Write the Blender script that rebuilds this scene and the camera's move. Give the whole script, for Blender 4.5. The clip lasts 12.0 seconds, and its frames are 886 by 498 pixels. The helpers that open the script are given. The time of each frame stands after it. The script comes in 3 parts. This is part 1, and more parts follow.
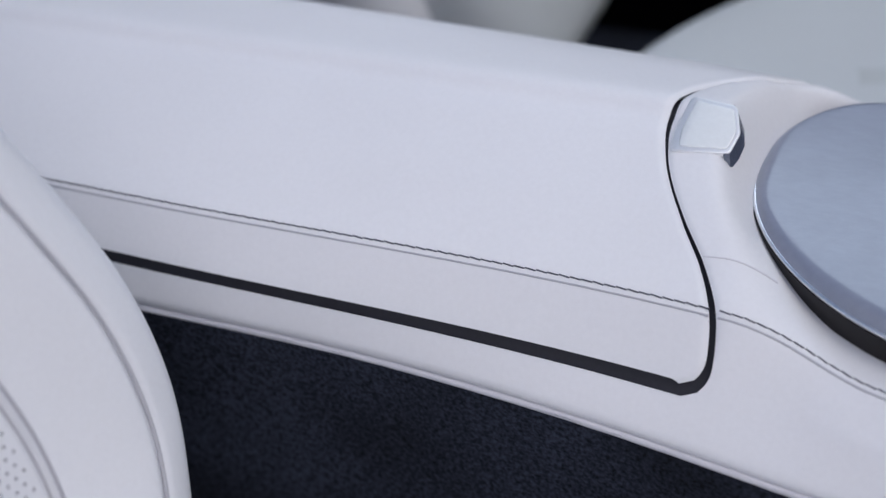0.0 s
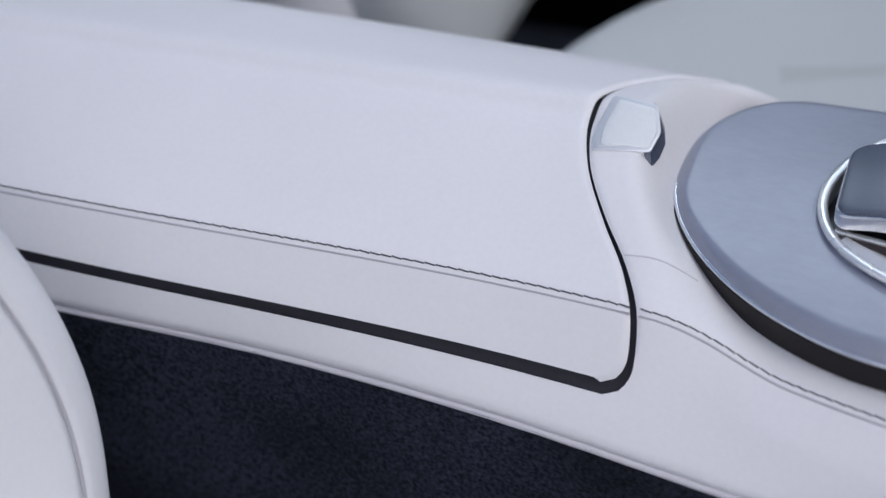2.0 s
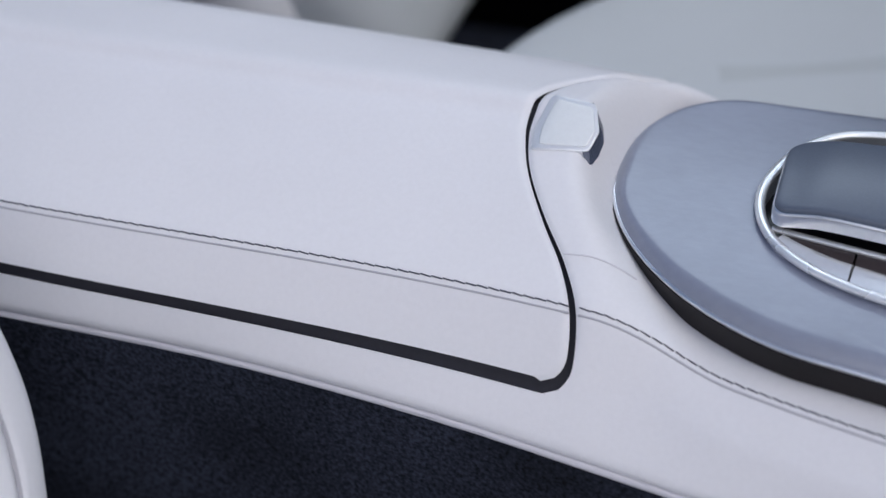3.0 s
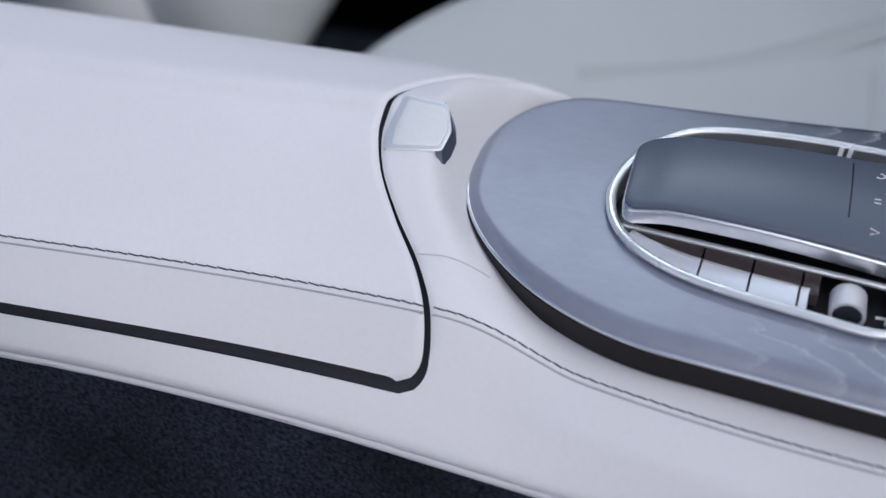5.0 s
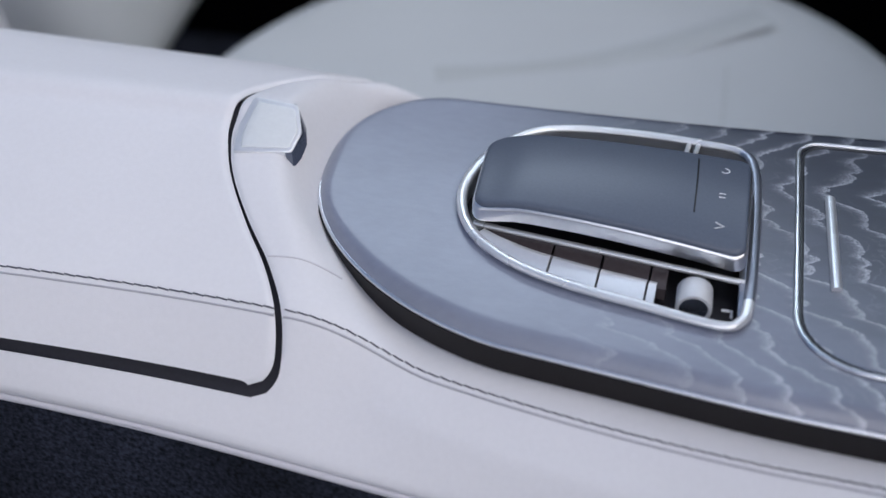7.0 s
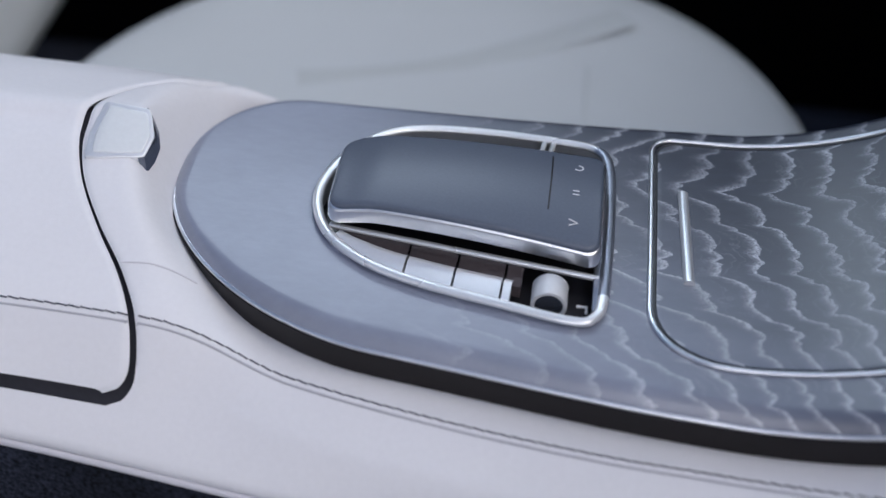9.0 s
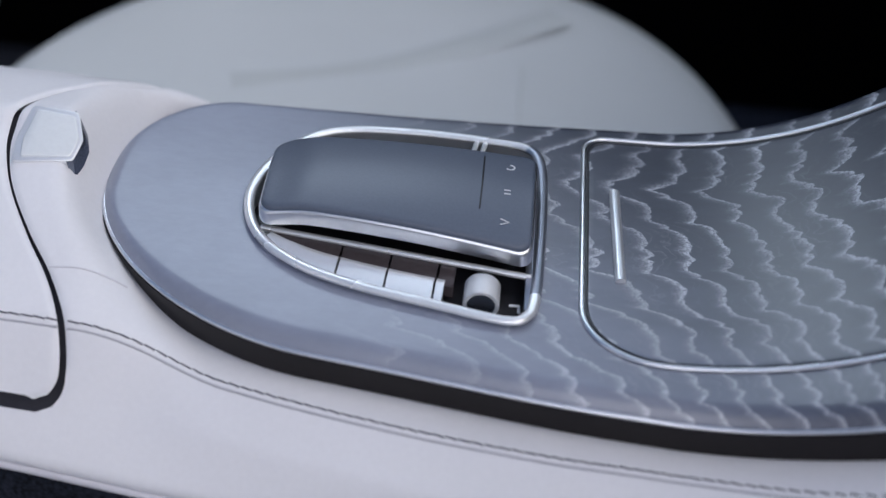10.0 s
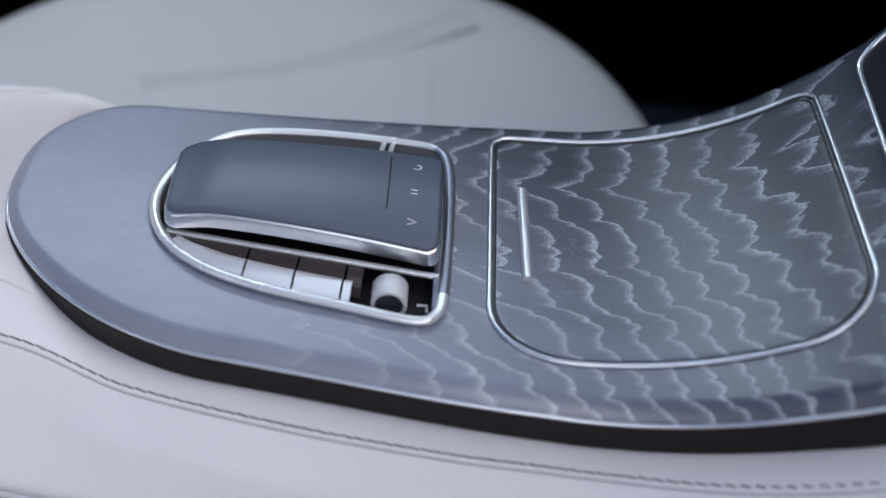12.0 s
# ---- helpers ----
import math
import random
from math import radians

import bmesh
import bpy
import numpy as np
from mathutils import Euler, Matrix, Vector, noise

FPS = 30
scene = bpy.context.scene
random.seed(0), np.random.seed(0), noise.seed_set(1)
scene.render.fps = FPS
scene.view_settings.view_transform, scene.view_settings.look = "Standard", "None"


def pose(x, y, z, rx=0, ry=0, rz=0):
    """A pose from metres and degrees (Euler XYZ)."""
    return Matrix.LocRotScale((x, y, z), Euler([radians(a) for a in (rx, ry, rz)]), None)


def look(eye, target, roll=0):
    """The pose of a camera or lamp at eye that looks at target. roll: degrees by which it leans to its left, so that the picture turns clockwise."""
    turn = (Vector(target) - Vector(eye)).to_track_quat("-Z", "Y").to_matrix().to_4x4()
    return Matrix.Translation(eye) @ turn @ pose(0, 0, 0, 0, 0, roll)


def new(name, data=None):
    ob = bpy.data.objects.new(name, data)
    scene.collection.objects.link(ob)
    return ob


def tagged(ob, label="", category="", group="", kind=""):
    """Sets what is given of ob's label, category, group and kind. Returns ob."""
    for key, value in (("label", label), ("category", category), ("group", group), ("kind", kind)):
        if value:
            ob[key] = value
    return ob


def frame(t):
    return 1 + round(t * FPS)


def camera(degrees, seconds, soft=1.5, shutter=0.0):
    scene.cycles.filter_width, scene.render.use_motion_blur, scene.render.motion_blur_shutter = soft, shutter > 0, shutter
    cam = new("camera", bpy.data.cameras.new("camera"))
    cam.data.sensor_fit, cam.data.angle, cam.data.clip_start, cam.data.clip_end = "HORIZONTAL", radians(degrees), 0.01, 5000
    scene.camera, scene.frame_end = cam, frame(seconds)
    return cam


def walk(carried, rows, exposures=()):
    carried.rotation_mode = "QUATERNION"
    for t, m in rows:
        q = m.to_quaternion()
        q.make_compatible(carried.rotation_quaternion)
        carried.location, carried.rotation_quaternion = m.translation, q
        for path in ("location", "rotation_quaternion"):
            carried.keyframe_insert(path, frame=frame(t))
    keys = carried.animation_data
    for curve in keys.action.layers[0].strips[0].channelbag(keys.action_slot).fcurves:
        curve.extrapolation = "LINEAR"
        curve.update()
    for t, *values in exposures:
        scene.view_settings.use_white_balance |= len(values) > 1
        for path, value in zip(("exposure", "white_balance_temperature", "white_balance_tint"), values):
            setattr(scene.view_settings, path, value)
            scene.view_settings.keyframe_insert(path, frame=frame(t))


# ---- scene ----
cam = camera(31.0, 12.0, soft=1.4)
cam.data.dof.use_dof, cam.data.dof.focus_distance, cam.data.dof.aperture_fstop = True, 0.67, 5.0
PATH = [
    (0, (-0.0679, -0.5494, 0.4111), (-0.7640, 0.8648, -0.8199), -6.45),
    (0.5, (-0.0680, -0.5484, 0.4111), (-0.7504, 0.8697, -0.8231), -6.07),
    (1, (-0.0676, -0.5474, 0.4110), (-0.7300, 0.8776, -0.8262), -5.65),
    (1.5, (-0.0668, -0.5465, 0.4108), (-0.7080, 0.8863, -0.8286), -5.20),
    (2, (-0.0655, -0.5456, 0.4105), (-0.6797, 0.8969, -0.8313), -4.72),
    (2.5, (-0.0639, -0.5447, 0.4101), (-0.6502, 0.9078, -0.8334), -4.22),
    (3, (-0.0619, -0.5438, 0.4097), (-0.6162, 0.9201, -0.8352), -3.69),
    (5, (-0.0515, -0.5408, 0.4074), (-0.4630, 0.9688, -0.8383), -1.46),
    (5.5, (-0.0484, -0.5402, 0.4068), (-0.4239, 0.9796, -0.8380), -0.89),
    (6, (-0.0453, -0.5395, 0.4062), (-0.3832, 0.9898, -0.8375), -0.32),
    (6.5, (-0.0420, -0.5390, 0.4055), (-0.3449, 0.9988, -0.8369), 0.24),
    (7, (-0.0388, -0.5384, 0.4049), (-0.3078, 1.0068, -0.8360), 0.79),
    (9, (-0.0265, -0.5368, 0.4029), (-0.1557, 1.0335, -0.8290), 2.81),
    (9.5, (-0.0238, -0.5365, 0.4025), (-0.1192, 1.0383, -0.8268), 3.25),
    (10, (-0.0212, -0.5362, 0.4022), (-0.0822, 1.0422, -0.8245), 3.65),
    (10.5, (-0.0190, -0.5360, 0.4020), (-0.0497, 1.0449, -0.8227), 4.02),
    (11, (-0.0170, -0.5359, 0.4019), (-0.0237, 1.0468, -0.8208), 4.35),
    (11.5, (-0.0154, -0.5358, 0.4019), (0.0002, 1.0482, -0.8191), 4.63),
    (12, (-0.0141, -0.5358, 0.4020), (0.0184, 1.0487, -0.8180), 4.86),
]
walk(cam, [(t, look(eye, target, roll)) for t, eye, target, roll in PATH], [(0, -0.38, 6090, 9), (12, -0.38, 6090, 9)])

# ---- sky and sun: an open cabin under a bright overcast sky ----
SUN_EL, SUN_AZ = 60, 100
world = bpy.data.worlds.new("sky")
scene.world = world
world.use_nodes = True
wn = world.node_tree
sky = wn.nodes.new("ShaderNodeTexSky")
sky.sky_type, sky.sun_disc = "NISHITA", False
sky.sun_elevation, sky.sun_rotation = radians(SUN_EL), radians(SUN_AZ)
sky.air_density, sky.dust_density, sky.ozone_density = 1.0, 3.0, 1.0
wn.nodes["Background"].inputs["Strength"].default_value = 0.15
wn.links.new(sky.outputs[0], wn.nodes["Background"].inputs["Color"])
sun = new("sun", bpy.data.lights.new("sun", "SUN"))
sun.data.energy, sun.data.angle, sun.data.color = 0.74, radians(44), (1.0, 0.97, 0.94)
sun.matrix_world = look((0.75, -0.15, 1.3), (0, 0, 0))


def side_lamp(name, place, target, size, watts, colour):
    """An area lamp in a side opening: the far window's sky, or an added fill."""
    lamp = new(name, bpy.data.lights.new(name, "AREA"))
    lamp.data.shape, lamp.data.size, lamp.data.size_y = "RECTANGLE", size[0], size[1]
    lamp.data.energy, lamp.data.color = watts, colour
    lamp.matrix_world = look(place, target)


side_lamp("far_window_light", (-0.29, 0.845, 0.725), (-0.25, 0.0, 0.15), (0.53, 0.23), 2.6, (0.80, 0.90, 1.0))
# two added fills: for the panel's near border and for the near leather
side_lamp("far_border_fill", (0.28, 0.845, 0.81), (0.1, 0.0, 0.20), (0.42, 0.075), 1.4, (0.80, 0.90, 1.0))
side_lamp("near_fill", (0.28, -0.845, 0.56), (0.18, 0.0, 0.20), (1.18, 0.52), 6.0, (1.0, 0.92, 0.90))


# ---- materials ----
def material(name, colour, rough=0.5, metal=0.0, grain=0.0, scale=200.0, bump=0.0, stain=0.0, coat=0.0, sheen=0.0):
    """A surface with variation at two scales: fine grain and broad stains, and a fine relief."""
    m = bpy.data.materials.new(name)
    m.use_nodes = True
    nt = m.node_tree
    b = nt.nodes["Principled BSDF"]
    b.inputs["Roughness"].default_value, b.inputs["Metallic"].default_value = rough, metal
    b.inputs["Coat Weight"].default_value = coat
    b.inputs["Sheen Weight"].default_value = sheen
    co = nt.nodes.new("ShaderNodeTexCoord")
    fine = nt.nodes.new("ShaderNodeTexNoise")
    fine.inputs["Scale"].default_value, fine.inputs["Detail"].default_value = scale, 6
    broad = nt.nodes.new("ShaderNodeTexNoise")
    broad.inputs["Scale"].default_value, broad.inputs["Detail"].default_value = 9, 3
    for n in (fine, broad):
        nt.links.new(co.outputs["Object"], n.inputs["Vector"])
    last = None
    for n, amount in ((fine, grain), (broad, stain)):
        r = nt.nodes.new("ShaderNodeMapRange")
        r.inputs["From Min"].default_value, r.inputs["From Max"].default_value = 0.3, 0.7
        r.inputs["To Min"].default_value, r.inputs["To Max"].default_value = 1 - amount, 1 + amount
        nt.links.new(n.outputs["Fac"], r.inputs["Value"])
        mix = nt.nodes.new("ShaderNodeVectorMath")
        mix.operation = "SCALE"
        if last:
            nt.links.new(last, mix.inputs[0])
        else:
            mix.inputs[0].default_value = colour
        nt.links.new(r.outputs[0], mix.inputs["Scale"])
        last = mix.outputs[0]
    nt.links.new(last, b.inputs["Base Color"])
    rr = nt.nodes.new("ShaderNodeMapRange")
    rr.inputs["To Min"].default_value, rr.inputs["To Max"].default_value = max(rough - 0.06, 0.03), min(rough + 0.06, 1)
    nt.links.new(broad.outputs["Fac"], rr.inputs["Value"])
    nt.links.new(rr.outputs[0], b.inputs["Roughness"])
    if bump:
        bp = nt.nodes.new("ShaderNodeBump")
        bp.inputs["Strength"].default_value, bp.inputs["Distance"].default_value = bump, 0.0006
        nt.links.new(fine.outputs["Fac"], bp.inputs["Height"])
        nt.links.new(bp.outputs[0], b.inputs["Normal"])
    return m


def leather(name, colour):
    """Napped leather: small cells in the relief over a faint cloudiness of the dye."""
    m = material(name, colour, 0.5, grain=0.015, scale=420, stain=0.02)
    nt = m.node_tree
    b = nt.nodes["Principled BSDF"]
    co = nt.nodes.new("ShaderNodeTexCoord")
    cell = nt.nodes.new("ShaderNodeTexVoronoi")
    cell.feature = "DISTANCE_TO_EDGE"
    cell.inputs["Scale"].default_value = 900
    nt.links.new(co.outputs["Object"], cell.inputs["Vector"])
    bp = nt.nodes.new("ShaderNodeBump")
    bp.inputs["Strength"].default_value, bp.inputs["Distance"].default_value = 0.12, 0.0004
    nt.links.new(cell.outputs["Distance"], bp.inputs["Height"])
    nt.links.new(bp.outputs[0], b.inputs["Normal"])
    return m


def ash_wood():
    """Grey open-pored ash: pale ragged veins across the run of the panel, dying out to plain fine grain at its rear end."""
    m = bpy.data.materials.new("grey_ash")
    m.use_nodes = True
    nt = m.node_tree
    b = nt.nodes["Principled BSDF"]
    link = nt.links.new

    def math_node(op, a, c=None, clamp=False):
        n = nt.nodes.new("ShaderNodeMath")
        n.operation, n.use_clamp = op, clamp
        for k, v in enumerate((a, c)):
            if v is None:
                continue
            if isinstance(v, (int, float)):
                n.inputs[k].default_value = v
            else:
                link(v, n.inputs[k])
        return n.outputs[0]

    def noise_node(scale, detail, stretch=(1, 1, 1), rough=0.5):
        mp = nt.nodes.new("ShaderNodeMapping")
        mp.inputs["Scale"].default_value = stretch
        link(co.outputs["Object"], mp.inputs["Vector"])
        n = nt.nodes.new("ShaderNodeTexNoise")
        n.inputs["Scale"].default_value, n.inputs["Detail"].default_value, n.inputs["Roughness"].default_value = scale, detail, rough
        link(mp.outputs[0], n.inputs["Vector"])
        return n.outputs["Fac"]

    co = nt.nodes.new("ShaderNodeTexCoord")
    xyz = nt.nodes.new("ShaderNodeSeparateXYZ")
    link(co.outputs["Object"], xyz.inputs[0])
    x, y = xyz.outputs[0], xyz.outputs[1]
    slow = noise_node(14, 1, (0.6, 1, 1))
    mid = noise_node(48, 2, (0.35, 1, 1))
    ragged = noise_node(420, 4)

    def scallop(width, height, wander, seed_scale):
        """Rounded lobes along the vein, meeting in cusps."""
        at = math_node("ADD", y, math_node("MULTIPLY", noise_node(seed_scale, 1, (0.3, 1, 1)), wander))
        lobe = math_node("ABSOLUTE", math_node("SINE", math_node("MULTIPLY", at, math.pi / width)))
        return math_node("MULTIPLY", lobe, height)

    # rings: a blunt arrow across the panel, edged with large and small lobes
    off = math_node("SUBTRACT", y, 0.036)
    arrow = math_node("SQRT", math_node("ADD", math_node("MULTIPLY", off, off), 0.00012))
    ahead = nt.nodes.new("ShaderNodeMapRange")
    ahead.interpolation_type = "SMOOTHSTEP"
    ahead.inputs["From Min"].default_value, ahead.inputs["From Max"].default_value = 0.03, 0.16
    ahead.inputs["To Min"].default_value, ahead.inputs["To Max"].default_value = 0.85, 0.38
    link(x, ahead.inputs["Value"])
    run = math_node("SUBTRACT", x, math_node("MULTIPLY", arrow, ahead.outputs[0]))
    run = math_node("SUBTRACT", run, scallop(0.027, 0.0085, 0.035, 26))
    run = math_node("SUBTRACT", run, scallop(0.0105, 0.0032, 0.03, 60))
    run = math_node("ADD", run, math_node("MULTIPLY", slow, 0.045))
    run = math_node("ADD", run, math_node("MULTIPLY", ragged, 0.0042))
    phase = math_node("MULTIPLY", run, 50.0)
    saw = math_node("FRACT", phase)
    sharp = math_node("POWER", saw, 9.0)
    edge = math_node("MULTIPLY", math_node("SUBTRACT", 1.0, saw), 22.0, True)
    vein = math_node("MULTIPLY", sharp, edge)
    vein = math_node("MULTIPLY", vein, 2.3, True)
    strength = math_node("ADD", math_node("MULTIPLY", noise_node(24, 2), 1.6), -0.1, True)
    vein = math_node("MULTIPLY", vein, strength)
    phase2 = math_node("MULTIPLY", math_node("ADD", run, math_node("MULTIPLY", noise_node(75, 2), 0.03)), 131.0)
    saw2 = math_node("FRACT", phase2)
    vein2 = math_node("MULTIPLY", math_node("POWER", saw2, 10.0), math_node("MULTIPLY", math_node("SUBTRACT", 1.0, saw2), 16.0, True))
    vein2 = math_node("MULTIPLY", vein2, math_node("MULTIPLY", math_node("SUBTRACT", noise_node(30, 2), 0.48), 4.0, True))
    vein = math_node("ADD", vein, math_node("MULTIPLY", vein2, 0.4), True)
    pores = noise_node(900, 3, (1, 1, 1), 0.7)
    speck = math_node("MULTIPLY", math_node("SUBTRACT", pores, 0.28), 3.2, True)
    vein = math_node("MULTIPLY", vein, speck)
    fade = nt.nodes.new("ShaderNodeMapRange")
    fade.interpolation_type = "SMOOTHSTEP"
    fade.inputs["From Min"].default_value, fade.inputs["From Max"].default_value = -0.085, 0.015
    link(math_node("ADD", x, math_node("MULTIPLY", math_node("SUBTRACT", mid, 0.5), 0.08)), fade.inputs["Value"])
    vein = math_node("MULTIPLY", vein, fade.outputs[0])
    grain = noise_node(260, 5, (0.25, 1, 1), 0.6)
    cloud = noise_node(20, 2)
    ramp = nt.nodes.new("ShaderNodeMix")
    ramp.data_type = "RGBA"
    ramp.inputs["A"].default_value, ramp.inputs["B"].default_value = (*WOOD_DARK, 1), (*WOOD_LIGHT, 1)
    link(math_node("ADD", math_node("MULTIPLY", grain, 0.35), math_node("MULTIPLY", cloud, 0.35)), ramp.inputs["Factor"])
    # plain wood, paler at rear and near border: sheen put into the colour
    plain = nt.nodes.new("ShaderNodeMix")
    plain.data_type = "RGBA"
    plain.inputs["A"].default_value, plain.inputs["B"].default_value = (*PLAIN_SHEEN_DARK, 1), (*PLAIN_SHEEN_LIGHT, 1)
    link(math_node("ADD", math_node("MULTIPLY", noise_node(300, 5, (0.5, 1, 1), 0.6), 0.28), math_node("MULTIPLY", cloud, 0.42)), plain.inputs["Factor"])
    sheen_fade = nt.nodes.new("ShaderNodeMapRange")
    sheen_fade.interpolation_type = "SMOOTHSTEP"
    sheen_fade.inputs["From Min"].default_value, sheen_fade.inputs["From Max"].default_value = -0.085, 0.085
    link(math_node("ADD", x, math_node("ADD", math_node("MULTIPLY", y, 0.8), math_node("MULTIPLY", math_node("SUBTRACT", mid, 0.5), 0.05))), sheen_fade.inputs["Value"])
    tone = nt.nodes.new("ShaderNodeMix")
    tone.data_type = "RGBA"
    link(sheen_fade.outputs[0], tone.inputs["Factor"])
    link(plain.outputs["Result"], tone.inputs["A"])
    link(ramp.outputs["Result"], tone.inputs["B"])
    mix = nt.nodes.new("ShaderNodeMix")
    mix.data_type = "RGBA"
    mix.inputs["B"].default_value = (*WOOD_VEIN, 1)
    link(vein, mix.inputs["Factor"])
    link(tone.outputs["Result"], mix.inputs["A"])
    link(mix.outputs["Result"], b.inputs["Base Color"])
    b.inputs["Roughness"].default_value = 0.32
    b.inputs["Specular IOR Level"].default_value = 0.9
    bp = nt.nodes.new("ShaderNodeBump")
    bp.inputs["Strength"].default_value, bp.inputs["Distance"].default_value = 0.14, 0.0004
    link(math_node("ADD", pores, vein), bp.inputs["Height"])
    link(bp.outputs[0], b.inputs["Normal"])
    return m


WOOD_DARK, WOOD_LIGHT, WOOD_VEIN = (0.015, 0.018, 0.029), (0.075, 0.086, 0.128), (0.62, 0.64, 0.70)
# plain wood's tones, lifted by the painted sheen
PLAIN_SHEEN_DARK, PLAIN_SHEEN_LIGHT = (0.16, 0.178, 0.235), (0.375, 0.41, 0.52)
WHITE = leather("white_leather", (0.74, 0.74, 0.77))
SEAT_WHITE = leather("seat_leather", (0.72, 0.73, 0.77))
GREY_SEAT = leather("grey_seat_leather", (0.59, 0.62, 0.64))
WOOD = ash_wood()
# for the unseen near side, pale so that it bounces light onto the console
DOOR = leather("cream_door_leather", (0.60, 0.57, 0.57))
CHROME = material("satin_chrome", (0.86, 0.87, 0.9), 0.3, 1.0, 0.03, 300, stain=0.03)
SILVER = material("silver_plastic", (0.74, 0.76, 0.79), 0.3, 0.6, 0.02, 500, stain=0.03)
BRIGHT = material("bright_silver", (0.88, 0.89, 0.9), 0.28, 0.55, 0.02, 500, stain=0.02)
# brown of the dark reflection on the keys' upper half, put into a colour
KEY_DARK = material("dark_brown_gloss", (0.060, 0.050, 0.053), 0.16, 0.0, 0.08, 400, stain=0.12)
CAP = material("satin_cap", (0.80, 0.82, 0.82), 0.42, 0.35, 0.02, 500, stain=0.02)
# chrome darkened by the reflection on the button's flank; the roller's hub shares it
FLANK = material("darkened_chrome", (0.20, 0.22, 0.27), 0.22, 0.9, 0.03, 400, stain=0.05)
# frame end's dark reflection put into the colour; the side plate shares it
SIDE = material("darkened_satin", (0.30, 0.32, 0.38), 0.32, 0.8, 0.03, 400, stain=0.04)
FOOT = material("dark_gloss_foot", (0.022, 0.021, 0.027), 0.2, 0.0, 0.1, 400, stain=0.1)
ROLLER = material("matt_silver", (0.75, 0.76, 0.78), 0.5, 0.3, 0.03, 900, 0.05, 0.02)
KEY = material("polished_key", (0.86, 0.87, 0.89), 0.25, 0.5, 0.02, 500, stain=0.03)
# seat grey darkened: the crease's shade put into the colour; a seam shares it
CREASE_SHADE = leather("shaded_crease_leather", (0.52, 0.55, 0.56))
KEY_DARK.node_tree.nodes["Principled BSDF"].inputs["Specular IOR Level"].default_value = 0.25
BLACK = material("black_plastic", (0.014, 0.014, 0.018), 0.35, 0.0, 0.1, 500, 0.1, 0.1)
SKIRT = material("black_gloss_skirt", (0.012, 0.010, 0.011), 0.45, 0.0, 0.1, 300, 0.0, 0.1)
GAP = material("dark_rubber", (0.02, 0.02, 0.03), 0.7, 0.0, 0.1, 500, 0.1)
PAD = material("satin_blue_grey_pad", (0.105, 0.126, 0.170), 0.36, 0.0, 0.05, 900, 0.05, 0.03)
CARPET = material("charcoal_carpet", (0.024, 0.028, 0.042), 0.95, 0.0, 0.75, 500, 0.9, 0.5)
CARPET.node_tree.nodes["Principled BSDF"].inputs["Specular IOR Level"].default_value = 0.15
# darker than real trim, no gloss: the footwell's shade put into the colour
DARK = material("shade_black", (0.003, 0.003, 0.004), 1.0, 0.0, 0.2, 300, 0.1, 0.1)
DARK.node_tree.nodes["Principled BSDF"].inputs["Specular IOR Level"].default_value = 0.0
SKIRT.node_tree.nodes["Principled BSDF"].inputs["Specular IOR Level"].default_value = 0.2
THREAD = material("grey_thread", (0.09, 0.09, 0.115), 0.8, 0.0, 0.2, 2000, 0.2)
SEAM = material("seam_leather", (0.42, 0.42, 0.46), 0.6, 0.0, 0.04, 500, 0.1)
EDGE = leather("grey_piping_leather", (0.6, 0.59, 0.63))
MARK = material("pale_print", (0.75, 0.77, 0.8), 0.5, 0.0, 0.02, 800)
HOLE = material("perforation", (0.14, 0.14, 0.18), 0.9, 0.0, 0.1, 800)


# ---- building helpers ----
def link_mesh(name, bm, mat, smooth=True):
    me = bpy.data.meshes.new(name)
    bm.normal_update()
    bm.to_mesh(me)
    bm.free()
    me.materials.append(mat)
    if smooth:
        me.polygons.foreach_set("use_smooth", [True] * len(me.polygons))
        me.set_sharp_from_angle(angle=radians(45))
    return new(name, me)


def thing(name, place, label, category, group="", kind=""):
    e = new(name)
    e.empty_display_size = 0.02
    e.location = place
    return tagged(e, label, category, group, kind)


def part(name, bm, mat, parent, label="", smooth=True):
    ob = link_mesh(name, bm, mat, smooth) if isinstance(bm, bmesh.types.BMesh) else bm
    ob.parent = parent
    at = Vector((0, 0, 0)) if parent.parent else parent.location
    ob.matrix_parent_inverse = Matrix.Translation(-at)
    return tagged(ob, label)


def smooth_at(x, xs, ys):
    """A smooth curve through few stations."""
    xs, ys = np.asarray(xs, float), np.asarray(ys, float)
    m = np.gradient(ys, xs)
    k = int(np.clip(np.searchsorted(xs, x) - 1, 0, len(xs) - 2))
    h = xs[k + 1] - xs[k]
    u = min(max((x - xs[k]) / h, 0), 1)
    return float((2 * u**3 - 3 * u**2 + 1) * ys[k] + (u**3 - 2 * u**2 + u) * h * m[k] + (3 * u**2 - 2 * u**3) * ys[k + 1] + (u**3 - u**2) * h * m[k + 1])


def grid(rows, close_u=False, close_v=False, flip=False):
    """A sheet through rows of points."""
    bm = bmesh.new()
    vs = [[bm.verts.new(p) for p in r] for r in rows]
    nu, nv = len(vs), len(vs[0])
    for i in range(nu if close_u else nu - 1):
        for j in range(nv if close_v else nv - 1):
            q = [vs[i][j], vs[(i + 1) % nu][j], vs[(i + 1) % nu][(j + 1) % nv], vs[i][(j + 1) % nv]]
            bm.faces.new(q[::-1] if flip else q)
    return bm


def thicken(bm, t):
    """Gives a sheet a thickness t against its normals."""
    bm.normal_update()
    bmesh.ops.solidify(bm, geom=bm.faces[:], thickness=t)
    bmesh.ops.recalc_face_normals(bm, faces=bm.faces[:])
    return bm


